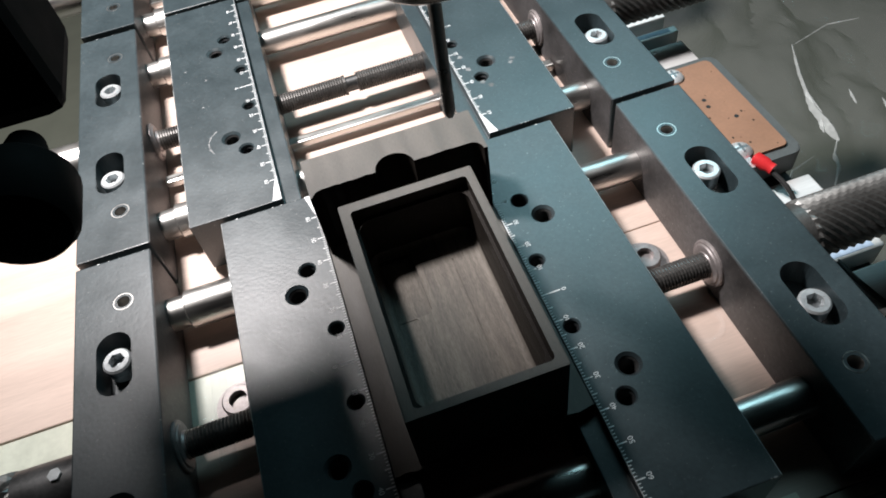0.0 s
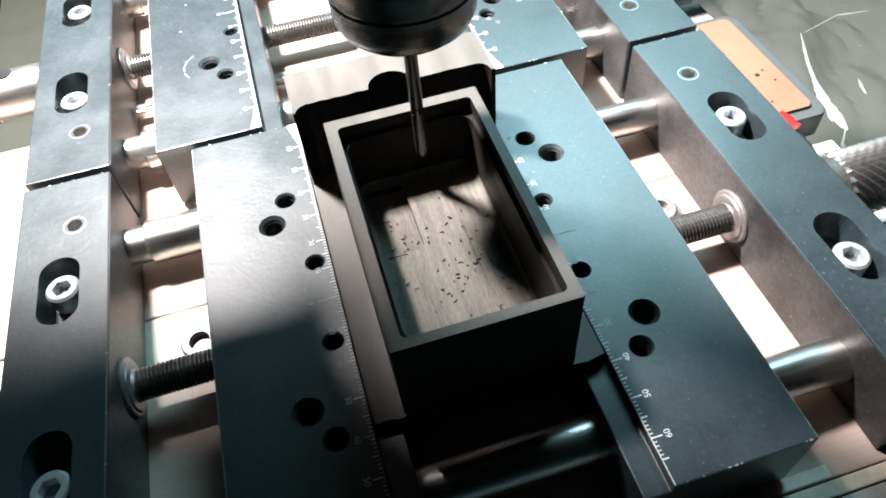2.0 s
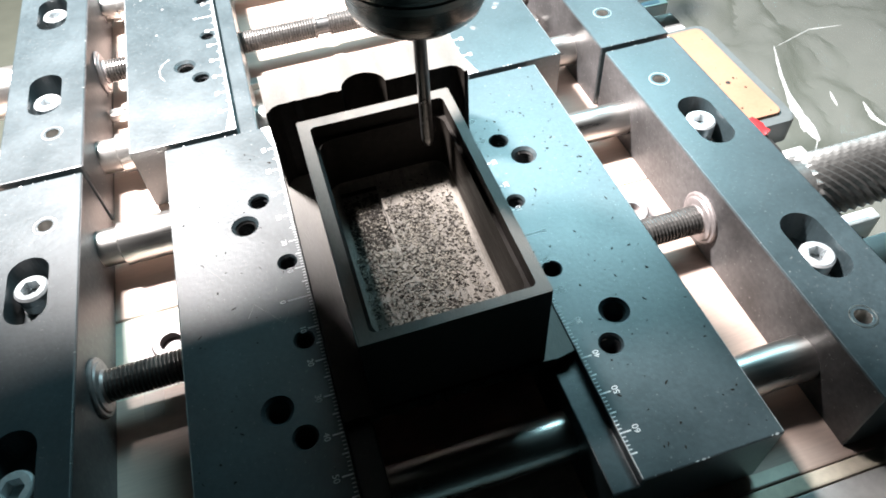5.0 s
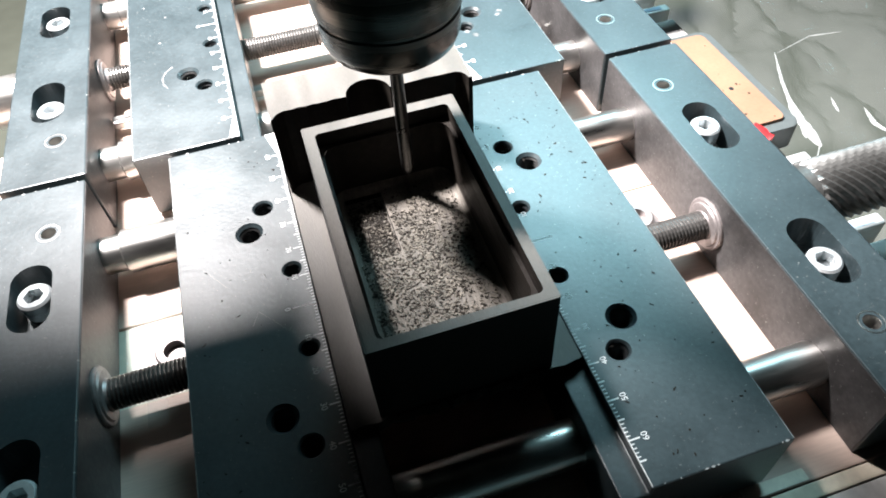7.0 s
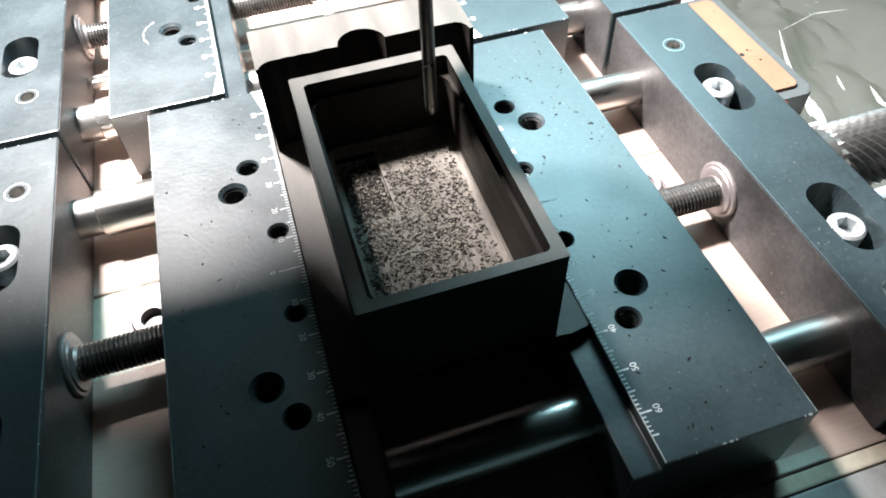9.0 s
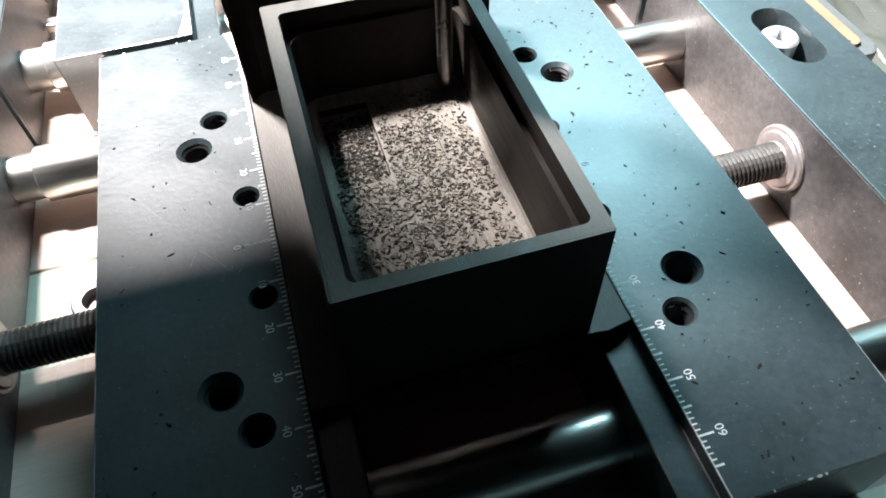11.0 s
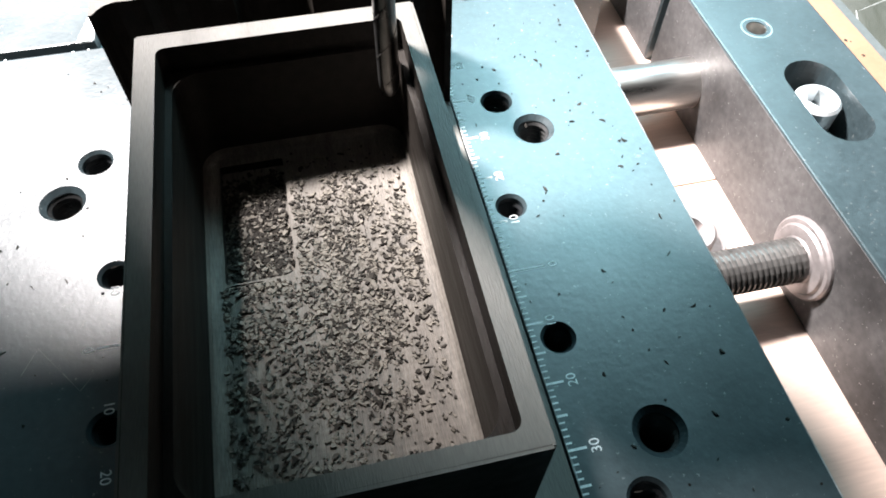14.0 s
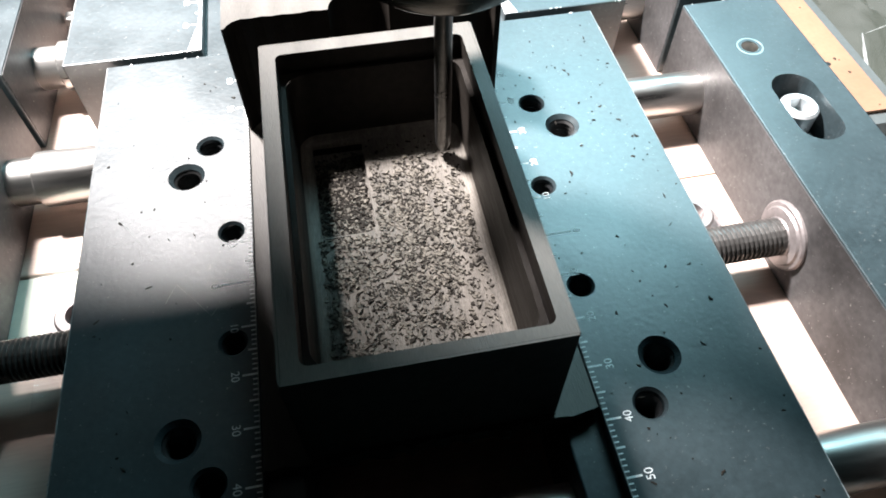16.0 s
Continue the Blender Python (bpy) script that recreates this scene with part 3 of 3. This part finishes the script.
def chip_batch(count, area, seed, sizes, materials, name, label, height, broad=0.045):
    """Many small shavings lying on one level."""
    rnd = random.Random(seed)
    bm = bmesh.new()
    for _ in range(count):
        x, y, z = area(rnd)
        a, b, c = sizes[0] + (sizes[1] - sizes[0]) * rnd.random() ** 2 * 1.3, rnd.uniform(0.015, broad), rnd.uniform(0.01, height)
        turn = Matrix.Translation((x * C, y * C, (z + c * 0.4) * C)) @ Euler((rnd.uniform(-0.35, 0.35), rnd.uniform(-0.35, 0.35), rnd.uniform(0, 6.3))).to_matrix().to_4x4()
        bend = rnd.uniform(-0.5, 0.5) * b
        rows = []
        for u, w in ((-0.5, 0.5), (0, 1), (0.5, 0.4)):
            off = bend if u == 0 else 0
            rows.append([bm.verts.new(turn @ (Vector((u * a, off + v * b * w, h * c)) * C)) for v, h in ((-0.5, -0.5), (0.5, -0.5), (0.5, 0.5), (-0.5, 0.5))])
        index = 1 if rnd.random() < (0.7 if z < TOP + 0.45 else 0.34) and len(materials) > 1 else 0
        faces = [bm.faces.new(rows[0]), bm.faces.new(rows[2])]
        for p, q in zip(rows, rows[1:]):
            for i in range(4):
                faces.append(bm.faces.new((p[i], p[(i + 1) % 4], q[(i + 1) % 4], q[i])))
        for f in faces:
            f.material_index = index
    ob = part(name, bm, materials)
    return tagged(ob, label, "wood chips", kind="stuff")


def pocket_floor(rnd):
    while True:
        x, y = rnd.uniform(-1.5, 1.5), rnd.triangular(-3.2, 2.8, 0.4)
        if x > 0.9 and rnd.random() < 0.6:
            continue
        if noise.noise(Vector((x * 2.6, y * 2.6, 1.7))) + noise.noise(Vector((x * 7, y * 7, 4.2))) * 0.6 < rnd.uniform(-0.7, 0.35):
            continue
        if -0.5 < x < -0.34 and y > 0.25 or x < -0.34 and 0.25 < y < 0.4:
            continue
        low = x < -0.4 and y > 0.33
        if low or rnd.random() < 0.8:
            return x, y, TOP + (0.39 if low else 0.56)


def recess_floor(rnd):
    return rnd.uniform(-1.4, -0.45), rnd.uniform(0.4, 2.5), TOP + 0.4


def jaw_tops(rnd):
    s = rnd.choice((-1, 1, 1))
    x = s * rnd.uniform(2.95, 6.1)
    return x, rnd.uniform(-6.8, 6.5), TOP + 0.006


chips = [
    chip_batch(90, pocket_floor, 1, (0.05, 0.13), [CHIP_BLACK], "wood_chips", "dark walnut shavings in the box pocket", 0.03),
    chip_batch(500, pocket_floor, 2, (0.025, 0.08), [CHIP_BLACK, CHIP_PALE], "wood_chips", "dark walnut shavings in the box pocket", 0.03),
    chip_batch(3900, pocket_floor, 3, (0.025, 0.1), [CHIP_PALE, CHIP_BLACK], "wood_chips", "dark and pale walnut shavings covering the pocket", 0.035, 0.08),
    chip_batch(60, jaw_tops, 4, (0.015, 0.11), [CHIP_BLACK], "wood_chips", "dark walnut shavings scattered on the jaws", 0.02),
    chip_batch(95, jaw_tops, 5, (0.015, 0.1), [CHIP_BLACK], "wood_chips", "dark walnut shavings scattered on the jaws", 0.02),
    chip_batch(3200, pocket_floor, 6, (0.01, 0.04), [CHIP_PALE, CHIP_BLACK], "wood_chips", "fine walnut dust covering the pocket", 0.02, 0.035),
    chip_batch(900, recess_floor, 7, (0.03, 0.12), [CHIP_PALE, CHIP_BLACK], "wood_chips", "coarse dark shavings filling the recess", 0.05, 0.07),
]

# ---- spindle and tool ----


def spindle():
    top = thing("spindle", "dark steel collet spindle holding a slim end mill", "spindle")
    L = 4.05
    tool = part("end_mill", lathe(bmesh.new(), [(0.03, 0), (0.09, 0.02), (0.155, 0.18), (0.165, 0.3), (0.165, L + 0.4)], seg=24), CARBIDE, top, "slim carbide end mill", smooth=True)
    bm = bmesh.new()
    for k in range(2):
        last = None
        for i in range(25):
            a, h = k * math.pi + i * 0.33, 0.05 + i * 0.07
            w = 0.10 + 0.07 * min(1, i / 4)
            row = [bm.verts.new((q * math.cos(a + d) * C, q * math.sin(a + d) * C, h * C)) for q, d in ((w - 0.01, -0.25), (w + 0.003, 0), (w - 0.01, 0.25))]
            if last:
                for j in range(2):
                    bm.faces.new((last[j], last[j + 1], row[j + 1], row[j]))
            last = row
    part("flute", bm, CARBIDE, tool)
    nut = part("collet_nut", lathe(bmesh.new(), [(0.3, L), (1.1, L), (1.3, L + 0.07), (1.5, L + 0.24), (1.6, L + 0.5), (1.62, L + 1.0), (1.58, L + 1.04), (1.58, L + 1.1), (1.66, L + 1.16), (1.76, L + 2.2), (1.7, L + 2.3)], seg=48), NUT, top, "dark chamfered collet nut", smooth=True)
    part("collet", lathe(bmesh.new(), [(0.3, L - 0.06), (0.62, L - 0.06), (0.66, L + 0.02)], seg=32), DARK_STEEL, nut, smooth=True)
    part("spindle_body", lathe(bmesh.new(), [(1.4, L + 2.3), (1.35, L + 2.5), (0.8, L + 2.7), (0.7, L + 18)], seg=48), NUT, top, "dark steel spindle nose and quill", smooth=True)
    # Unseen, added: its outline throws moving shade on the left jaw and foreground.
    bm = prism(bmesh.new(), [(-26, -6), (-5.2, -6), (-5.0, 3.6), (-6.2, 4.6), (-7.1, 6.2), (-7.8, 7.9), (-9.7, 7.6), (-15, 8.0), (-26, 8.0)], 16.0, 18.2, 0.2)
    bracket = part("shade_bracket", bm, GREY_PLASTIC, top, "added unseen black bracket that shades the left jaw")
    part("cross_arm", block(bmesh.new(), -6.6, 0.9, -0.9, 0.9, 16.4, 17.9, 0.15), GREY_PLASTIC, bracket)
    return top


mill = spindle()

# ---- beside the vises ----


LOWER = Matrix.Translation((0.0015, 0.0097, -0.018)) @ Matrix.Scale(1.089, 4)  # sets the box and its lead down on the table


def terminal_box():
    top = thing("terminal_box", "dark grey plastic box with an amber lid and two screws", "terminal box")
    top.matrix_world = LOWER
    part("housing", prism(bmesh.new(), outline(11.42, 14.55, 3.15, 9.35, 0.35), 0.1, 1.05, 0.08), GREY_PLASTIC, top)
    lid = part("lid", prism(bmesh.new(), outline(11.6, 14.15, 3.55, 9.05, 0.22), 1.05, 1.16, 0.03), ORANGE, top, "amber hardboard lid")
    for x, y in ((12.38, 3.9), (12.3, 8.6)):
        head = part("pan_head_screw", lathe(bmesh.new(), [(0.42, 1.16), (0.42, 1.24), (0.3, 1.36), (0.1, 1.39)], at=(x, y, 0), seg=28), ZINC, top, "zinc pan-head screw", smooth=True)
        bm = block(bmesh.new(), x - 0.22, x + 0.22, y - 0.045, y + 0.045, 1.33, 1.395)
        block(bm, x - 0.045, x + 0.045, y - 0.22, y + 0.22, 1.33, 1.397)
        part("cross_slot", bm, SOCKET, head)
    rnd = random.Random(12)
    bm = bmesh.new()
    for _ in range(15):
        x, y, r = rnd.uniform(11.9, 14.0), rnd.uniform(3.7, 8.9), rnd.choice((0.02, 0.025, 0.03, 0.06))
        prism(bm, [(x + r * rnd.uniform(0.5, 1) * math.cos(a), y + 1.3 * r * rnd.uniform(0.5, 1) * math.sin(a)) for a in (0, 1.2, 2.4, 3.7, 5)], 1.155, 1.168)
    tagged(part("crumbs", bm, CHIP_BLACK, lid, "dark crumbs on the lid"), kind="stuff")
    # Flat dark discs stand for the shade inside the screw holes.
    for x, y in ((12.7, 6.9), (12.65, 6.5), (13.3, 5.6)):
        part("screw_hole", lathe(bmesh.new(), [(0.09, 1.15), (0.09, 1.168)], at=(x, y, 0), seg=12), HOLE, lid)
    return top


def wire():
    top = thing("wire_lead", "black cable ending in a red crimp terminal", "cable")
    tube("cable", [(14.03, 3.86, -0.44), (14.3, 3.1, -0.75), (14.45, 1.9, -1.45), (14.4, -0.4, -1.55), (14.7, -2.4, -1.55), (15.2, -5.0, -1.55), (15.0, -9, -1.55)], 0.1, CABLE, top)
    bm = lathe(bmesh.new(), [(0.14, -0.42), (0.25, -0.36), (0.26, 0.05), (0.2, 0.2), (0.22, 0.38)], "y", seg=20)
    bm.transform(Matrix.Translation((12.68 * C, 2.95 * C, 1.3 * C)) @ Euler((radians(-8), 0, radians(25 + 180))).to_matrix().to_4x4())
    bm.transform(LOWER)
    part("crimp_sleeve", bm, RED, top, "red insulated crimp sleeve", smooth=True)
    bm = block(bmesh.new(), 12.28, 12.5, 3.0, 3.55, 1.17, 1.22)
    bm.transform(LOWER)
    part("fork", bm, ZINC, top)


terminal_box()
wire()


def clamp_arm():
    """A black arm with a thumb knob that reaches in over the vise from a post beside the table."""
    top = thing("clamp_stand", "black clamp stand with a round knob over the vise", "clamp")
    part("arm", block(bmesh.new(), -26.5, -7.0, -0.6, 1.6, 13.0, 15.2, 0.25), DULL_BLACK, top)
    part("clamp_head", block(bmesh.new(), -10.5, -5.75, 0.15, 2.8, 12.9, 21.4, 0.35), DULL_BLACK, top, "rounded black clamp head")
    # Added out of view to keep lamp light off the near left jaw.
    part("shade_plate", block(bmesh.new(), -12.4, -7.0, 1.5, 11.5, 21.0, 22.0, 0.2), DULL_BLACK, top, "added unseen black plate that shades the left jaw")
    part("post", lathe(bmesh.new(), [(2.6, -15), (2.6, -14.2), (0.9, -13.9), (0.9, 16.4), (0.6, 16.6)], at=(-26, 0.5, 0), seg=32), DULL_BLACK, top, smooth=True)
    bm = lathe(bmesh.new(), [(0.3, 0.9), (0.5, 0.1), (0.75, 0.0), (0.86, -0.15), (0.86, -1.0), (0.75, -1.2), (0.4, -1.3)], "y", (-6.55, -1.1, 12.85), 28)
    part("thumb_knob", bm, DULL_BLACK, top, "round black thumb knob", smooth=True)
    return top


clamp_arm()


def plastic_sheet(name, x0, x1, y0, y1, z, seed, rough, label):
    bm = bmesh.new()
    n = 120
    grid = [[None] * (n + 1) for _ in range(n + 1)]
    for i in range(n + 1):
        for j in range(n + 1):
            x, y = x0 + (x1 - x0) * i / n, y0 + (y1 - y0) * j / n
            h = 0
            for k, (f, a) in enumerate(((0.09, 1.0), (0.22, 0.5), (0.6, 0.22))):
                v = noise.noise(Vector((x * f + seed, y * f * 0.6 - x * f * 0.5, k * 3.1)))
                h += a * abs(v) ** 0.8
            grid[i][j] = bm.verts.new((x * C, y * C, (z + rough * h) * C))
    for i in range(n):
        for j in range(n):
            bm.faces.new((grid[i][j], grid[i + 1][j], grid[i + 1][j + 1], grid[i][j + 1]))
    ob = part(name, bm, FILM, smooth=True)
    ob.visible_shadow = False
    return tagged(ob, label, "plastic sheet")


sheet = plastic_sheet("plastic_sheet", 17.0, 75, -12, 60, -14.9, 4.0, 3.2, "crumpled clear plastic sheet over the table")


def fold(points, wide):
    """A sharp raised crease of the sheet in a white glare tone, broad in the middle and thin at its ends."""
    bm = bmesh.new()
    last, n = None, len(points) * 8 - 8
    for i in range(n + 1):
        k, u = min(i // 8, len(points) - 2), i / 8 - min(i // 8, len(points) - 2)
        p = Vector(points[k]).lerp(Vector(points[k + 1]), u)
        d = Vector(points[k + 1]) - Vector(points[k])
        side = Vector((-d.y, d.x)).normalized()
        w = wide * (0.15 + math.sin(math.pi * i / n)) * (0.7 + 0.9 * abs(noise.noise(Vector((p.x * 1.3, p.y * 1.3, 7)))))
        row = [bm.verts.new(((p.x + side.x * w * v) * C, (p.y + side.y * w * v) * C, (-13.9 + 0.9 * w * h) * C)) for v, h in ((-1, -0.6), (-0.4, 0.5), (0, 0.8), (0.4, 0.5), (1, -0.6))]
        if last:
            for j in range(4):
                bm.faces.new((last[j], last[j + 1], row[j + 1], row[j]))
        last = row
    ob = part("fold", bm, CREASE_GLARE, sheet, "sharp crease with white glare painted on", smooth=True)
    ob.visible_shadow = False


fold([(32.9, 23.7), (31.4, 20.6), (30.6, 18.6), (30.3, 16.6)], 0.16)
fold([(30.7, 18.9), (30.1, 17.2), (29.9, 15.2), (29.6, 13.9)], 0.34)
fold([(29.7, 14.2), (28.6, 13.0), (28.2, 12.0), (26.6, 10.4)], 0.12)
fold([(29.9, 16.2), (29.2, 14.9)], 0.16)
fold([(33.3, 17.9), (32.8, 16.4)], 0.1)
fold([(34.6, 16.2), (34.2, 14.6), (34.4, 13.6)], 0.17)
fold([(33.0, 23.6), (36.5, 24.6), (39.0, 24.2)], 0.06)
fold([(27.4, 13.4), (25.4, 12.8), (23.8, 11.2)], 0.07)


def tape(x0, x1, y0, y1):
    bm = bmesh.new()
    prism(bm, outline(x0, x1, y0, y1, 0.1), -0.06 if x1 - x0 > 1 else 0.004, -0.03 if x1 - x0 > 1 else 0.012)
    ob = part("clear_tape", bm, FILM)
    ob.visible_shadow = False
    return tagged(ob, "strip of clear tape stuck over the painted strip", "tape")


tape(-8.6, -6.4, -0.2, 3.2)
tape(-8.05, -7.5, -0.7, 3.0)


def floor_bolt(x, y):
    bm = lathe(bmesh.new(), [(0.85, -0.08), (0.85, 0.04), (0.55, 0.05), (0.55, 0.40), (0.5, 0.45), (0.3, 0.45), (0.3, 0.2)], at=(x, y, 0), seg=32)
    ob = part("clamp_bolt", bm, FLANGE, smooth=True)
    return tagged(ob, "zinc bolt with washer holding the board", "bolt")


floor_bolt(-7.1, 1.33)
floor_bolt(7.37, 1.47)
floor_bolt(10.0, -8.75)


def paper_label(x0, x1, y0, y1):
    ob = part("paper_label", prism(bmesh.new(), outline(x0, x1, y0, y1, 0.04), 0.0005, 0.012), PAPER)
    return tagged(ob, "small cream paper label stuck on the board", "label")


paper_label(5.65, 7.4, -7.38, -7.08)


def plastic_ring(x, y):
    ob = part("plastic_ring", lathe(bmesh.new(), [(0.55, 0.0), (0.62, 0.05), (0.7, 0.05), (0.74, 0.0)], at=(x, y, 0), seg=36, caps=False), FILM, smooth=True)
    ob.visible_shadow = False
    return tagged(ob, "clear plastic ring lying on the board", "plastic ring")


plastic_ring(7.9, -1.45)


def motions():
    rows = []
    for t, x, y, z in TOOL:
        rows.append((t, pose(x * C, y * C, (z + TOP) * C, 0, 0, 0)))
    walk(mill, rows)
    falls = ((1.6, 1.9), (1.9, 2.25), (4.5, 4.9), (1.75, 2.1), (4.5, 4.9), (4.5, 4.9), (1.9, 2.3))
    for ob, (a, b) in zip(chips, falls):
        up = pose(0, 0.06, 0.6)
        walk(ob, [(0, up), (a, up), (b, pose(0, 0, 0)), (16, pose(0, 0, 0))])


TOOL = [
    (0, 1.47, 2.6, 5.6), (0.5, 1.55, 2.6, 4.5), (1, 1.5, 2.6, 3.55), (1.5, 1.45, 2.6, 2.82), (1.6, 1.48, 2.6, 2.1), (1.7, 1.5, 2.6, 1.9), (1.8, 1.2, 2.6, 1.68), (1.9, 0.7, 2.6, 1.65), (2, 0.25, 2.6, 1.6),
    (2.1, 0.65, 2.6, 1.6), (2.2, 1.15, 2.6, 1.8), (2.3, 1.5, 2.6, 2.13), (2.5, 1.52, 2.6, 2.78), (2.8, 1.5, 2.6, 2.3), (3, 1.45, 2.6, 1.42), (3.1, 0.95, 2.6, 1.4), (3.2, 0.62, 2.6, 1.36), (3.3, 0.6, 2.6, 1.34),
    (3.4, 0.92, 2.6, 1.52), (3.5, 1.28, 2.6, 1.64), (3.6, 1.4, 2.6, 1.9), (3.8, 1.5, 2.6, 2.25), (4, 1.5, 2.6, 2.4), (4.2, 1.4, 2.6, 1.95), (4.6, 0.6, 2.6, 1.4), (5.2, 1.4, 2.6, 1.8), (5.8, 0.5, 2.6, 1.4),
    (6.5, 1.5, 2.6, 2.2), (6.6, 1.3, 2.6, 2.1), (6.7, 1.04, 2.6, 1.77), (6.8, 0.84, 2.6, 1.35), (6.9, 0.55, 2.6, 1.22), (7, 0.43, 2.6, 1.16), (7.1, 0.44, 2.6, 1.25), (7.2, 0.87, 2.6, 1.5), (7.3, 1.2, 2.6, 1.95),
    (7.4, 1.45, 2.6, 2.15), (7.5, 1.55, 2.6, 2.12), (7.9, 1.5, 2.6, 1.3), (8, 1.5, 2.6, 1.15), (8.1, 1.15, 2.6, 1.08), (8.2, 0.75, 2.6, 1.05), (8.6, 0.4, 2.6, 1), (9.2, 1.5, 2.6, 1.6), (9.8, 0.5, 2.6, 0.9),
    (10.5, 1.5, 2.6, 1), (10.6, 1.4, 2.6, 0.9), (10.7, 1.1, 2.55, 0.8), (10.8, 1, 2.5, 0.75), (11, 1.35, 2.5, 0.75), (11.5, 1.5, 2.6, 1.73), (12, 0.5, 2.4, 0.68), (12.1, 0.55, 2.4, 0.68), (12.3, 1.4, 2.5, 0.95),
    (12.5, 1.5, 2.6, 1.41), (13, 1.5, 2.45, 0.62), (13.2, 1.03, 2.4, 0.62), (13.4, 1.05, 2.35, 0.62), (13.5, 1.2, 2.35, 0.62), (13.7, 1.45, 2.5, 1), (14, 1.5, 2.6, 1.74), (14.2, 1.45, 2.55, 1.1), (14.4, 0.75, 2.4, 0.64),
    (14.5, 0.52, 2.35, 0.62), (14.7, 1.1, 2.4, 0.7), (15, 1.5, 2.6, 1.3), (15.5, 1.5, 2.45, 0.62), (16, 1.25, 2.1, 0.7),
]
motions()
